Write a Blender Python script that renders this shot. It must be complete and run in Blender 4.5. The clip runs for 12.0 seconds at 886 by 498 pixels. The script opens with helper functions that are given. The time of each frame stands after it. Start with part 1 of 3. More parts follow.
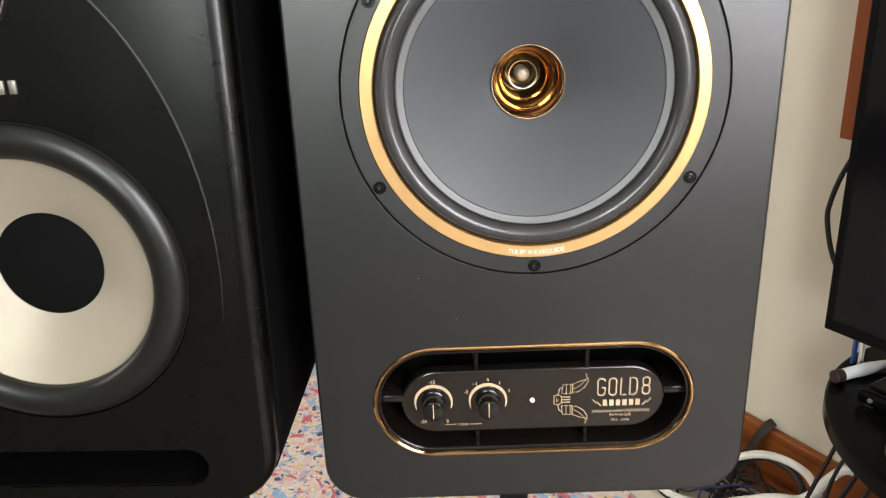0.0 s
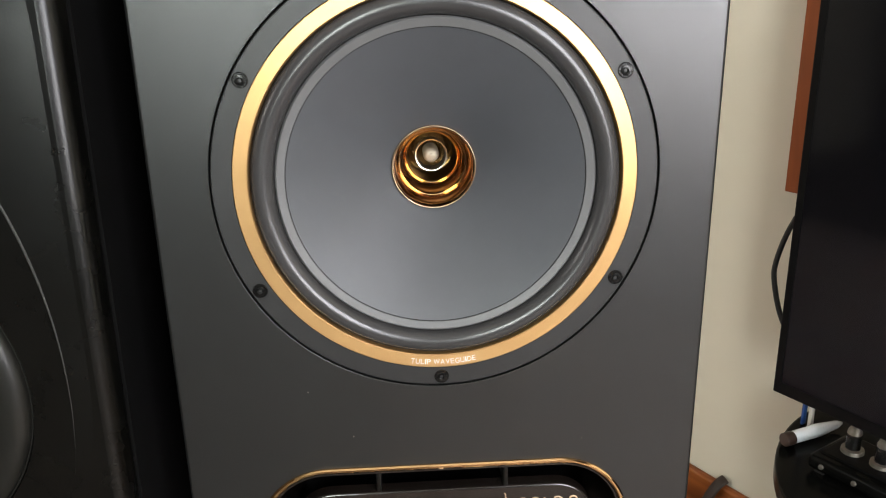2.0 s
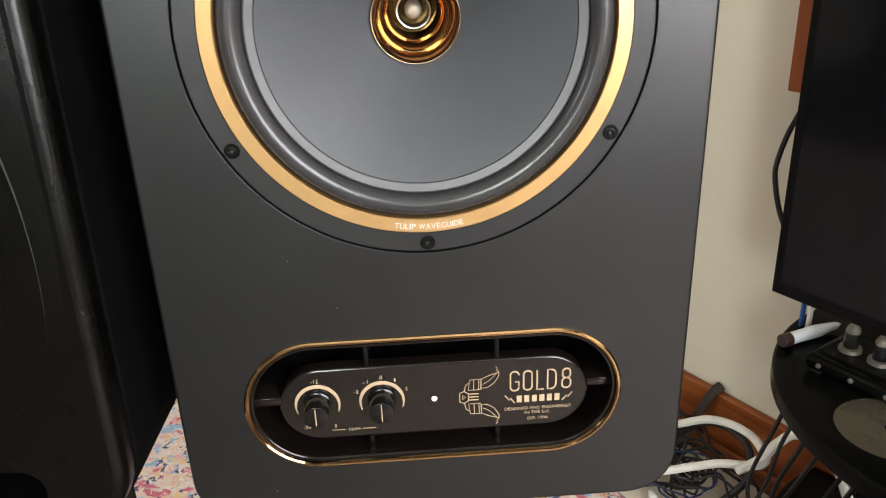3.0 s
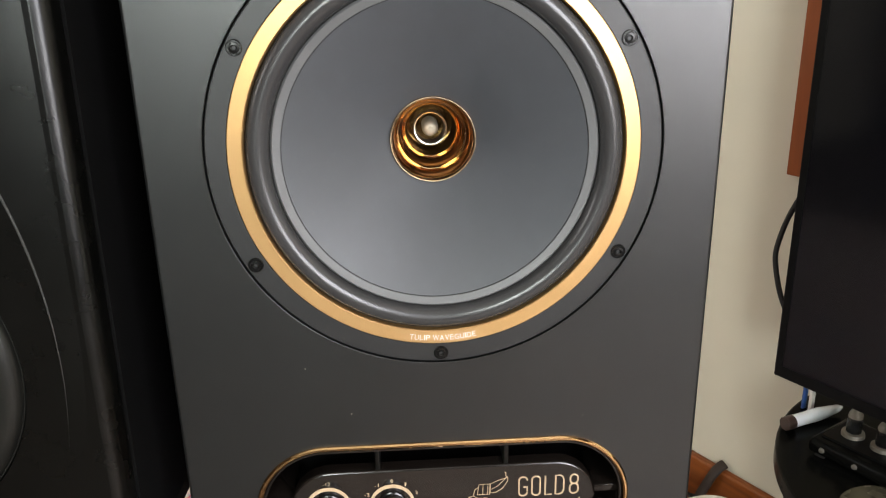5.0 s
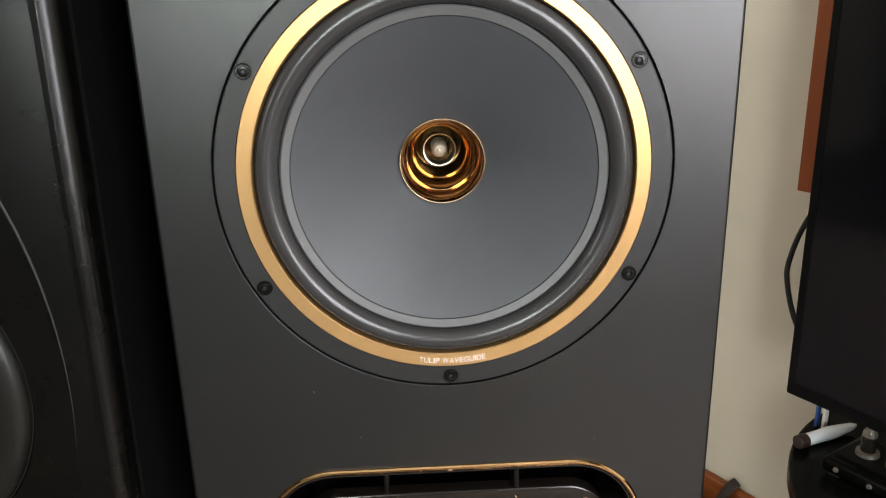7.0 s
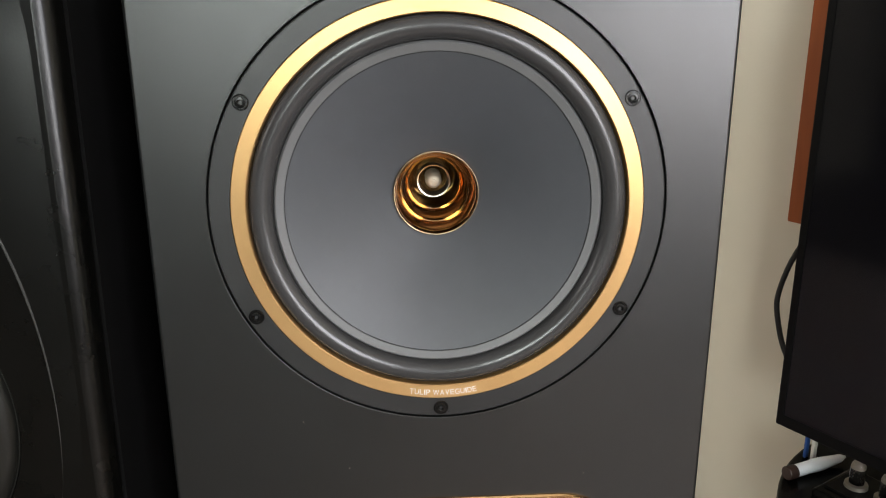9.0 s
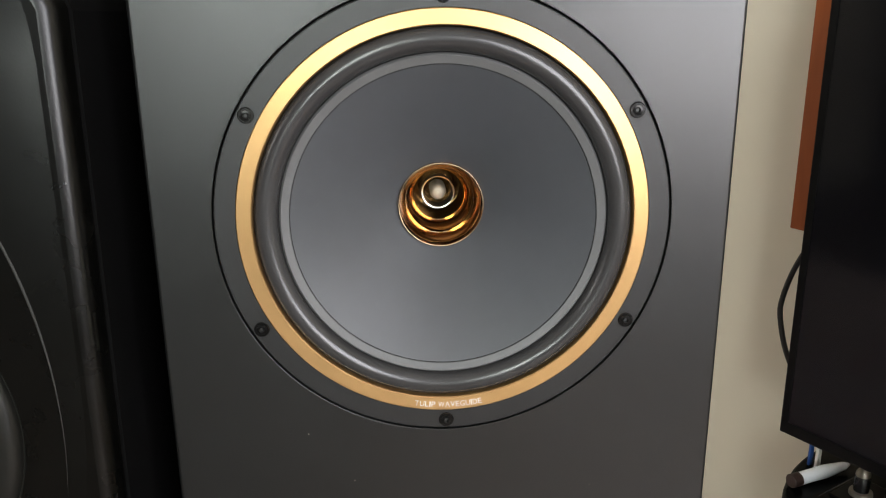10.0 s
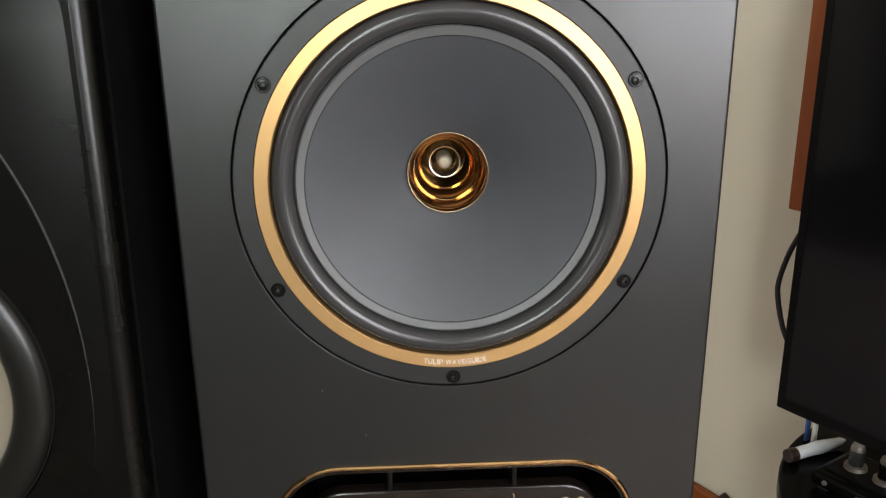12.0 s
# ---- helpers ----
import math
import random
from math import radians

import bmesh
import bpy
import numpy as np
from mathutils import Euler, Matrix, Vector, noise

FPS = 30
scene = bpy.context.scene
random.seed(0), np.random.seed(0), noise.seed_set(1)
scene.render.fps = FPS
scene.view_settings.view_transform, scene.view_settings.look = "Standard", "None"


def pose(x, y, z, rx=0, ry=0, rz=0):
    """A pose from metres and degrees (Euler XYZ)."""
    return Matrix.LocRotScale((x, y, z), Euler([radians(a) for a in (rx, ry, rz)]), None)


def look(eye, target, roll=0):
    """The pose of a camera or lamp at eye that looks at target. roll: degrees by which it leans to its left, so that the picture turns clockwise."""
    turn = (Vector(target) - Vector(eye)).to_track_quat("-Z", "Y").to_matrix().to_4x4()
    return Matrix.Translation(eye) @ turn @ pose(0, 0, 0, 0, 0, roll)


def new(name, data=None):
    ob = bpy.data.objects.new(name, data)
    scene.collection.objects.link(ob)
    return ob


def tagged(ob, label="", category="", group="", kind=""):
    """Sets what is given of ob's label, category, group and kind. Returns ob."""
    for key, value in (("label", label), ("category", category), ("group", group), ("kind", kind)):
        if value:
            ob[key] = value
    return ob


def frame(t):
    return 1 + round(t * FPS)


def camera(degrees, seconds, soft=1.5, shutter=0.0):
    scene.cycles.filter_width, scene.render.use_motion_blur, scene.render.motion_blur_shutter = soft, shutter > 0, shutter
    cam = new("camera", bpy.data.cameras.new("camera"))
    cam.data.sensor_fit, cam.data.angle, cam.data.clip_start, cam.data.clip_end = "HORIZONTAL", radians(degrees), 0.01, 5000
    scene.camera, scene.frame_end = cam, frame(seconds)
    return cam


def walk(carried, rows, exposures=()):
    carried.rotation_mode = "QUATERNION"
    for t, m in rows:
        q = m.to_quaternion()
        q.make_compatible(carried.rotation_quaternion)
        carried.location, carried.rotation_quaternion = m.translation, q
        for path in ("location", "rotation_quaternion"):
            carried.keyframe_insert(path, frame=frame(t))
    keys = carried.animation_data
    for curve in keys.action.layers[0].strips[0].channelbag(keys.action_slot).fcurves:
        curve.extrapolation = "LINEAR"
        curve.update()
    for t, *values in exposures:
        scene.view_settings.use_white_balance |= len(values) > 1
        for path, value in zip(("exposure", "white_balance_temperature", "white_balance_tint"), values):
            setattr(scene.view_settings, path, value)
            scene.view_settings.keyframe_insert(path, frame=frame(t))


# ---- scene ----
cam = camera(58.0, 12.0, soft=1.1, shutter=0.5)
PATH = [
    (0, (-0.049, -0.42, 0.971), (-0.059, 1.453, 0.273), -2.1),
    (0.5, (-0.038, -0.459, 0.979), (-0.061, 1.427, 0.312), -2.4),
    (0.6, (-0.033, -0.455, 0.983), (-0.072, 1.422, 0.294), -2.6),
    (0.8, (-0.033, -0.449, 0.973), (-0.073, 1.437, 0.311), -3.0),
    (0.9, (-0.031, -0.44, 0.975), (-0.068, 1.448, 0.316), -3.3),
    (1, (-0.026, -0.423, 0.976), (-0.06, 1.463, 0.311), -3.2),
    (1.1, (-0.03, -0.403, 0.968), (0.006, 1.488, 0.318), -3.1),
    (1.2, (-0.013, -0.384, 0.967), (0.016, 1.509, 0.322), -2.8),
    (1.3, (-0.007, -0.372, 0.966), (0.043, 1.525, 0.334), -2.6),
    (1.5, (-0.012, -0.358, 0.968), (0.069, 1.539, 0.339), -2.1),
    (2, (-0.016, -0.355, 0.986), (0.08, 1.542, 0.359), -1.2),
    (2.5, (-0.006, -0.352, 0.955), (0.084, 1.498, 0.2), -1.6),
    (2.7, (-0.008, -0.346, 0.947), (0.087, 1.488, 0.156), -2.0),
    (4.3, (-0.013, -0.348, 0.967), (0.075, 1.513, 0.237), -2.3),
    (4.5, (-0.014, -0.347, 0.971), (0.08, 1.523, 0.27), -1.9),
    (5, (-0.016, -0.35, 0.977), (0.081, 1.537, 0.323), -1.2),
    (5.5, (-0.018, -0.348, 0.975), (0.07, 1.547, 0.341), -1.4),
    (6, (-0.017, -0.347, 0.976), (0.067, 1.547, 0.339), -1.4),
    (6.5, (-0.019, -0.349, 0.98), (0.059, 1.549, 0.354), -1.6),
    (7, (-0.016, -0.347, 0.98), (0.06, 1.553, 0.36), -1.5),
    (7.5, (-0.016, -0.346, 0.982), (0.069, 1.561, 0.387), -1.4),
    (9.5, (-0.017, -0.347, 0.986), (0.082, 1.569, 0.42), -0.2),
    (10, (-0.018, -0.346, 0.988), (0.077, 1.573, 0.432), -0.5),
    (10.5, (-0.016, -0.349, 0.991), (0.076, 1.573, 0.448), -0.8),
    (11, (-0.018, -0.352, 0.985), (0.068, 1.57, 0.437), -1.0),
    (11.5, (-0.02, -0.352, 0.984), (0.066, 1.563, 0.413), -0.7),
    (12, (-0.022, -0.367, 0.982), (0.069, 1.544, 0.399), -0.6),
]
walk(cam, [(t, look(eye, target, roll)) for t, eye, target, roll in PATH], [(0, 2.72), (0.5, 2.6), (1.0, 2.6), (2.5, 2.56), (4.5, 2.6), (6.5, 2.34), (7.5, 2.28), (10.5, 2.21), (12, 2.13)])

# ---- world and light ----
world = bpy.data.worlds.new("world")
scene.world = world
world.use_nodes = True
sky = world.node_tree.nodes.new("ShaderNodeTexSky")
sky.sky_type, sky.sun_disc = "NISHITA", False
sky.sun_elevation, sky.sun_rotation = radians(50), radians(150)
world.node_tree.links.new(sky.outputs[0], world.node_tree.nodes["Background"].inputs[0])
world.node_tree.nodes["Background"].inputs[1].default_value = 0.05


def area_lamp(name, watts, width, height, colour, eye, target):
    data = bpy.data.lights.new(name, "AREA")
    data.shape, data.size, data.size_y, data.energy, data.color = "RECTANGLE", width, height, watts, colour
    ob = new(name, data)
    ob.matrix_world = look(eye, target)
    return ob


# ---- the plan: the room is turned 30 degrees from the loudspeakers ----
ALONG, INWARD = Vector((-0.5, 0.866, 0)).normalized(), Vector((-0.866, -0.5, 0)).normalized()
FOOT = -0.893 * INWARD
ROOM = Matrix((( ALONG.x, INWARD.x, 0, FOOT.x), (ALONG.y, INWARD.y, 0, FOOT.y), (0, 0, 1, 0), (0, 0, 0, 1)))
U0, U1, V1, CEIL = -2.3, 2.4, 4.3, 2.5


def room(u, v, z):
    """A point of the room: along the television's wall, out from it, and up."""
    return ROOM @ Vector((u, v, z))


# lamps added just inside the windows stand in for their daylight
area_lamp("window_light", 14.0, 1.1, 1.4, (0.97, 0.96, 1.0), room(U0 + 0.06, 1.05, 1.4), room(0.3, 1.4, 1.0))
area_lamp("window_light", 10.5, 0.5, 1.4, (0.92, 1.0, 0.95), room(U0 + 0.06, 2.85, 1.5), room(0.6, 1.6, 0.9))
area_lamp("window_light", 5.4, 1.7, 1.0, (1.0, 0.98, 0.95), room(1.3, V1 - 0.06, 1.75), room(0.6, 0, 0.9))

sun_data = bpy.data.lights.new("sun", "SUN")
sun_data.energy, sun_data.angle, sun_data.color = 2.4, radians(0.5), (1.0, 0.96, 0.9)
sun = new("sun", sun_data)
sun.matrix_world = look(room(U0 - 1.0, 0.9, 2.9), room(U0 + 1.23, 0.9, 0.2))

# ---- materials ----


def material(name, colour, rough=0.5, metal=0.0, spread=0.12, scale=40.0, bump=0.0, bump_scale=400.0, coat=0.0, spec=0.5, rough_spread=0.08):
    """Paint, plastic, metal or cloth: colour and gloss vary at two scales, with fine relief."""
    m = bpy.data.materials.new(name)
    m.use_nodes = True
    nt = m.node_tree
    n, ln = nt.nodes, nt.links
    b = n["Principled BSDF"]
    tc = n.new("ShaderNodeTexCoord")
    big, fine = n.new("ShaderNodeTexNoise"), n.new("ShaderNodeTexNoise")
    big.inputs["Scale"].default_value, fine.inputs["Scale"].default_value = scale * 0.2, scale
    big.inputs["Detail"].default_value, fine.inputs["Detail"].default_value = 4, 6
    mix = n.new("ShaderNodeMix")
    mix.inputs["Factor"].default_value = 0.5
    ln.new(tc.outputs["Object"], big.inputs["Vector"])
    ln.new(tc.outputs["Object"], fine.inputs["Vector"])
    ln.new(big.outputs["Fac"], mix.inputs[2])
    ln.new(fine.outputs["Fac"], mix.inputs[3])
    ramp = n.new("ShaderNodeValToRGB")
    ramp.color_ramp.elements[0].position, ramp.color_ramp.elements[1].position = 0.3, 0.7
    ramp.color_ramp.elements[0].color = (*[c * (1 - spread) for c in colour], 1)
    ramp.color_ramp.elements[1].color = (*[min(1, c * (1 + spread)) for c in colour], 1)
    ln.new(mix.outputs[0], ramp.inputs[0])
    ln.new(ramp.outputs[0], b.inputs["Base Color"])
    rr = n.new("ShaderNodeMapRange")
    rr.inputs["To Min"].default_value, rr.inputs["To Max"].default_value = max(0.02, rough - rough_spread), min(1, rough + rough_spread)
    ln.new(mix.outputs[0], rr.inputs["Value"])
    ln.new(rr.outputs[0], b.inputs["Roughness"])
    b.inputs["Metallic"].default_value = metal
    b.inputs["Coat Weight"].default_value = coat
    b.inputs["Specular IOR Level"].default_value = spec
    if bump:
        rel = n.new("ShaderNodeTexNoise")
        rel.inputs["Scale"].default_value, rel.inputs["Detail"].default_value = bump_scale, 3
        ln.new(tc.outputs["Object"], rel.inputs["Vector"])
        bp = n.new("ShaderNodeBump")
        bp.inputs["Strength"].default_value, bp.inputs["Distance"].default_value = bump, 0.001
        ln.new(rel.outputs["Fac"], bp.inputs["Height"])
        ln.new(bp.outputs[0], b.inputs["Normal"])
    return m


def wood_material(name, dark, light, rough=0.35, axis=0, scale=18.0):
    m = material(name, light, rough, bump=0.15, bump_scale=120, coat=0.03, spec=0.35)
    nt = m.node_tree
    n, ln = nt.nodes, nt.links
    tc = n.new("ShaderNodeTexCoord")
    mp = n.new("ShaderNodeMapping")
    stretch = [scale, scale, scale]
    stretch[axis] = scale * 0.07
    mp.inputs["Scale"].default_value = stretch
    tex = n.new("ShaderNodeTexNoise")
    tex.inputs["Scale"].default_value, tex.inputs["Detail"].default_value, tex.inputs["Distortion"].default_value = 3, 8, 0.8
    ramp = n.new("ShaderNodeValToRGB")
    ramp.color_ramp.elements[0].position, ramp.color_ramp.elements[1].position = 0.3, 0.72
    ramp.color_ramp.elements[0].color, ramp.color_ramp.elements[1].color = (*dark, 1), (*light, 1)
    ln.new(tc.outputs["Object"], mp.inputs[0])
    ln.new(mp.outputs[0], tex.inputs["Vector"])
    ln.new(tex.outputs["Fac"], ramp.inputs[0])
    ln.new(ramp.outputs[0], n["Principled BSDF"].inputs["Base Color"])
    return m


def carpet_material():
    """A pale carpet strewn with soft red, blue, yellow and dark flowers."""
    m = material("flowered carpet", (0.6, 0.52, 0.46), 0.95, bump=0.8, bump_scale=500)
    nt = m.node_tree
    n, ln = nt.nodes, nt.links
    tc = n.new("ShaderNodeTexCoord")
    ground = n.new("ShaderNodeTexNoise")
    ground.inputs["Scale"].default_value, ground.inputs["Detail"].default_value = 90, 3
    tint = n.new("ShaderNodeValToRGB")
    tint.color_ramp.elements[0].position, tint.color_ramp.elements[1].position = 0.35, 0.65
    tint.color_ramp.elements[0].color, tint.color_ramp.elements[1].color = (0.62, 0.47, 0.44, 1), (0.66, 0.6, 0.5, 1)
    ln.new(tc.outputs["Object"], ground.inputs["Vector"])
    ln.new(ground.outputs["Fac"], tint.inputs[0])
    colour = tint.outputs[0]
    for k, (scale, edge, paint) in enumerate(((38, 0.53, (0.24, 0.38, 0.56)), (46, 0.58, (0.64, 0.47, 0.26)), (34, 0.585, (0.5, 0.12, 0.16)), (80, 0.6, (0.66, 0.34, 0.36)), (60, 0.62, (0.05, 0.07, 0.13)), (100, 0.64, (0.7, 0.66, 0.6)))):
        shift = n.new("ShaderNodeMapping")
        shift.inputs["Location"].default_value = (3.1 * k, 1.7 * k, 0.9 * k)
        blot = n.new("ShaderNodeTexNoise")
        blot.inputs["Scale"].default_value, blot.inputs["Detail"].default_value, blot.inputs["Distortion"].default_value = scale, 2.5, 0.6
        soft = n.new("ShaderNodeMapRange")
        soft.interpolation_type = "SMOOTHSTEP"
        soft.inputs["From Min"].default_value, soft.inputs["From Max"].default_value = edge - 0.02, edge + 0.035
        lay = n.new("ShaderNodeMix")
        lay.data_type = "RGBA"
        lay.inputs[7].default_value = (*paint, 1)
        ln.new(tc.outputs["Object"], shift.inputs[0])
        ln.new(shift.outputs[0], blot.inputs["Vector"])
        ln.new(blot.outputs["Fac"], soft.inputs["Value"])
        ln.new(soft.outputs[0], lay.inputs[0])
        ln.new(colour, lay.inputs[6])
        colour = lay.outputs[2]
    ln.new(colour, n["Principled BSDF"].inputs["Base Color"])
    return m


def turned_metal(name, colour, rough, aniso):
    """Metal turned on a lathe about the loudspeaker's axis."""
    m = material(name, colour, rough, 1.0, spread=0.03, rough_spread=0.0, scale=60)
    nt = m.node_tree
    b = nt.nodes["Principled BSDF"]
    tan = nt.nodes.new("ShaderNodeTangent")
    tan.direction_type, tan.axis = "RADIAL", "Y"
    nt.links.new(tan.outputs[0], b.inputs["Tangent"])
    b.inputs["Anisotropic"].default_value = aniso
    b.inputs["Anisotropic Rotation"].default_value = 0.25
    return m


vinyl = material("charcoal vinyl wrap", (0.0055, 0.0058, 0.0056), 0.34, spread=0.06, scale=25, bump=0.025, bump_scale=1500, spec=0.68)
body_mat = material("dull black wrap", (0.0035, 0.0035, 0.0035), 0.85, spread=0.1, spec=0.03)
seam_mat = material("satin black lip", (0.03, 0.03, 0.028), 0.35, spec=0.5)
moulded = material("black moulded plastic", (0.0018, 0.0018, 0.0015), 0.28, spec=0.32, spread=0.08, bump=0.03, bump_scale=900)
flange_mat = material("black flange plastic", (0.014, 0.014, 0.014), 0.38, spread=0.06)
dull_rubber = material("dull rubber", (0.007, 0.007, 0.006), 0.32, spec=0.38, spread=0.08)
rubber = material("rubber surround", (0.032, 0.031, 0.031), 0.25, spread=0.08)
paper = material("grey pulp cone", (0.05, 0.053, 0.058), 0.47, spread=0.06, scale=120, bump=0.02, bump_scale=900)
glue = material("cone edge", (0.085, 0.085, 0.085), 0.36, spread=0.08)
gold = turned_metal("turned gold metal", (0.64, 0.4, 0.175), 0.42, 0.35)
bright_gold = material("polished gold", (0.56, 0.35, 0.17), 0.07, 1.0, spread=0.05)
pale_gold = material("pale gold", (0.85, 0.66, 0.45), 0.25, 1.0)
horn_gold = turned_metal("polished gold horn", (0.36, 0.14, 0.022), 0.09, 0.0)
steel = material("bare steel", (0.48, 0.44, 0.38), 0.32, 1.0)
plug_steel = material("brushed steel", (0.42, 0.38, 0.3), 0.62, 0.6, spread=0.15, scale=300)
screw_mat = material("blackened screw", (0.003, 0.003, 0.003), 0.24, 0.0, spec=0.32)
# matt black that puts the ports' inner shade into the colour
dark = material("port depth shade", (0.003, 0.003, 0.003), 0.8, spec=0.0)
gloss = material("gloss black plastic", (0.008, 0.006, 0.005), 0.14, spread=0.2, rough_spread=0.03)
knob_mat = material("black knob", (0.006, 0.0055, 0.005), 0.22)
print_gold = material("pale gold print", (0.43, 0.31, 0.195), 0.5)
print_white = material("white print", (0.85, 0.8, 0.72), 0.5)
silver = material("silver badge", (0.3, 0.27, 0.23), 0.4, 0.8)
champagne = material("champagne cone", (0.265, 0.23, 0.172), 0.42, 0.2, spread=0.04, scale=80)
wall_paint = material("beige wall paint", (0.65, 0.595, 0.48), 0.75, spread=0.03, scale=12, bump=0.2, bump_scale=180)
white_paint = material("white frame paint", (0.78, 0.76, 0.72), 0.85, spread=0.03, scale=10)
carpet = carpet_material()
dull_paint = material("white ceiling paint", (0.55, 0.54, 0.5), 0.85, spread=0.05, scale=10)
dark_wall = material("dark brown wall", (0.07, 0.05, 0.035), 0.8, spread=0.15, scale=8)
floor_wood = wood_material("brown floor wood", (0.035, 0.02, 0.012), (0.07, 0.042, 0.025), 0.6)
brown_wood = wood_material("red-brown stained wood", (0.17, 0.042, 0.009), (0.31, 0.088, 0.019))
board_wood = wood_material("red-brown board", (0.2, 0.042, 0.004), (0.3, 0.068, 0.008), 0.55, axis=2)
tv_case = material("black television plastic", (0.003, 0.003, 0.003), 0.3, spec=0.08)
tv_glass = material("television screen", (0.003, 0.003, 0.004), 0.1, spec=0.2, spread=0.1, rough_spread=0.02)
desk_mat = material("black desk laminate", (0.003, 0.003, 0.0026), 0.22, spec=0.07, spread=0.2)
cable_black = material("black cable", (0.007, 0.0065, 0.0065), 0.5)
cable_white = material("white cable", (0.75, 0.72, 0.66), 0.45)
pen_white = material("white pen plastic", (0.78, 0.8, 0.84), 0.22, spread=0.03)
cable_blue = material("blue cable", (0.012, 0.018, 0.075), 0.3)
stand_mat = material("black stand metal", (0.004, 0.004, 0.004), 0.6, spec=0.12)
socket_mat = material("grey-brown socket", (0.09, 0.075, 0.06), 0.4)
grey_plate = material("grey outlet plate", (0.28, 0.25, 0.21), 0.4)
led_mat = bpy.data.materials.new("white led")
led_mat.use_nodes = True
led_mat.node_tree.nodes["Principled BSDF"].inputs["Emission Color"].default_value = (1, 0.95, 0.9, 1)
led_mat.node_tree.nodes["Principled BSDF"].inputs["Emission Strength"].default_value = 0.25
glass = bpy.data.materials.new("clear glass")
glass.use_nodes = True
glass.node_tree.nodes["Principled BSDF"].inputs["Transmission Weight"].default_value = 1.0
glass.node_tree.nodes["Principled BSDF"].inputs["Roughness"].default_value = 0.03

# ---- mesh helpers ----


def mesh_of(name, bm, mat, smooth=True, angle=35):
    bmesh.ops.recalc_face_normals(bm, faces=bm.faces)
    me = bpy.data.meshes.new(name)
    for f in bm.faces:
        f.smooth = smooth and f.calc_area() < 0.004
    for e in bm.edges:
        if len(e.link_faces) == 2 and e.calc_face_angle(0) > radians(angle):
            e.smooth = False
    bm.to_mesh(me)
    bm.free()
    me.materials.append(mat)
    return me


def part(name, bm, mat, parent, label="", smooth=True, angle=35):
    """One mesh object under a thing or under a part."""
    ob = new(name, mesh_of(name, bm, mat, smooth, angle))
    ob.parent = parent
    return tagged(ob, label)


def thing(name, m, label, category, group="", kind=""):
    """The Empty at a thing's base."""
    ob = new(name)
    ob.empty_display_size = 0.05
    ob.matrix_world = m
    return tagged(ob, label, category, group, kind)


def single(name, bm, mat, m, label, category, group="", kind="", smooth=True):
    ob = new(name, mesh_of(name, bm, mat, smooth))
    ob.matrix_world = m
    return tagged(ob, label, category, group, kind)


def box(x0, x1, y0, y1, z0, z1, bevel=0.0, segments=2):
    bm = bmesh.new()
    bmesh.ops.create_cube(bm, size=1, matrix=Matrix.Translation(((x0 + x1) / 2, (y0 + y1) / 2, (z0 + z1) / 2)) @ Matrix.Diagonal((x1 - x0, y1 - y0, z1 - z0, 1)))
    if bevel:
        bmesh.ops.bevel(bm, geom=bm.edges[:], offset=bevel, segments=segments, affect="EDGES", profile=0.5)
    return bm


def rounded(hw, hh, r, cx=0.0, cz=0.0, n=8):
    """The outline of a rounded rectangle in x and z; r = hh gives a stadium."""
    out = []
    for k, (sx, sz) in enumerate(((1, 1), (-1, 1), (-1, -1), (1, -1))):
        for i in range(n + 1):
            a = (k + i / n) * math.pi / 2
            out.append((cx + sx * (hw - r) + r * math.cos(a), cz + sz * (hh - r) + r * math.sin(a)))
    return out


def prism(outline, y0, y1, bevel=0.0, segments=3):
    """An outline in x and z, drawn out from y0 to y1; the edge at y0 may be rounded."""
    bm = bmesh.new()
    front = [bm.verts.new((x, y0, z)) for x, z in outline]
    back = [bm.verts.new((x, y1, z)) for x, z in outline]
    f = bm.faces.new(front)
    bm.faces.new(back[::-1])
    for i in range(len(outline)):
        j = (i + 1) % len(outline)
        bm.faces.new((front[i], back[i], back[j], front[j]))
    bmesh.ops.recalc_face_normals(bm, faces=bm.faces)
    if bevel:
        bmesh.ops.bevel(bm, geom=list(f.edges), offset=bevel, segments=segments, affect="EDGES", profile=0.5)
    return bm


def lathe(profile, n=96, cx=0.0, cz=0.0, closed=False):
    """A profile of radius and depth, turned about the y axis."""
    bm = bmesh.new()
    rings = []
    for r, y in profile:
        if r < 1e-6:
            rings.append([bm.verts.new((cx, y, cz))])
        else:
            rings.append([bm.verts.new((cx + r * math.cos(2 * math.pi * i / n), y, cz + r * math.sin(2 * math.pi * i / n))) for i in range(n)])
    pairs = list(zip(rings, rings[1:])) + ([(rings[-1], rings[0])] if closed else [])
    for a, b in pairs:
        for i in range(n):
            j = (i + 1) % n
            if len(a) == 1:
                bm.faces.new((a[0], b[i], b[j]))
            elif len(b) == 1:
                bm.faces.new((a[i], b[0], a[j]))
            else:
                bm.faces.new((a[i], b[i], b[j], a[j]))
    return bm


def smooth_path(points, per=8, closed=False):
    """A rounded line through the points."""
    p = [Vector(q) for q in points]
    n = len(p)
    out = []
    for i in range(n if closed else n - 1):
        a, b, c, d = (p[(i + k) % n] if closed else p[min(max(i + k, 0), n - 1)] for k in (-1, 0, 1, 2))
        for s in range(per):
            t = s / per
            out.append(0.5 * (2 * b + (c - a) * t + (2 * a - 5 * b + 4 * c - d) * t * t + (3 * b - a - 3 * c + d) * t ** 3))
    return out if closed else out + [p[-1]]


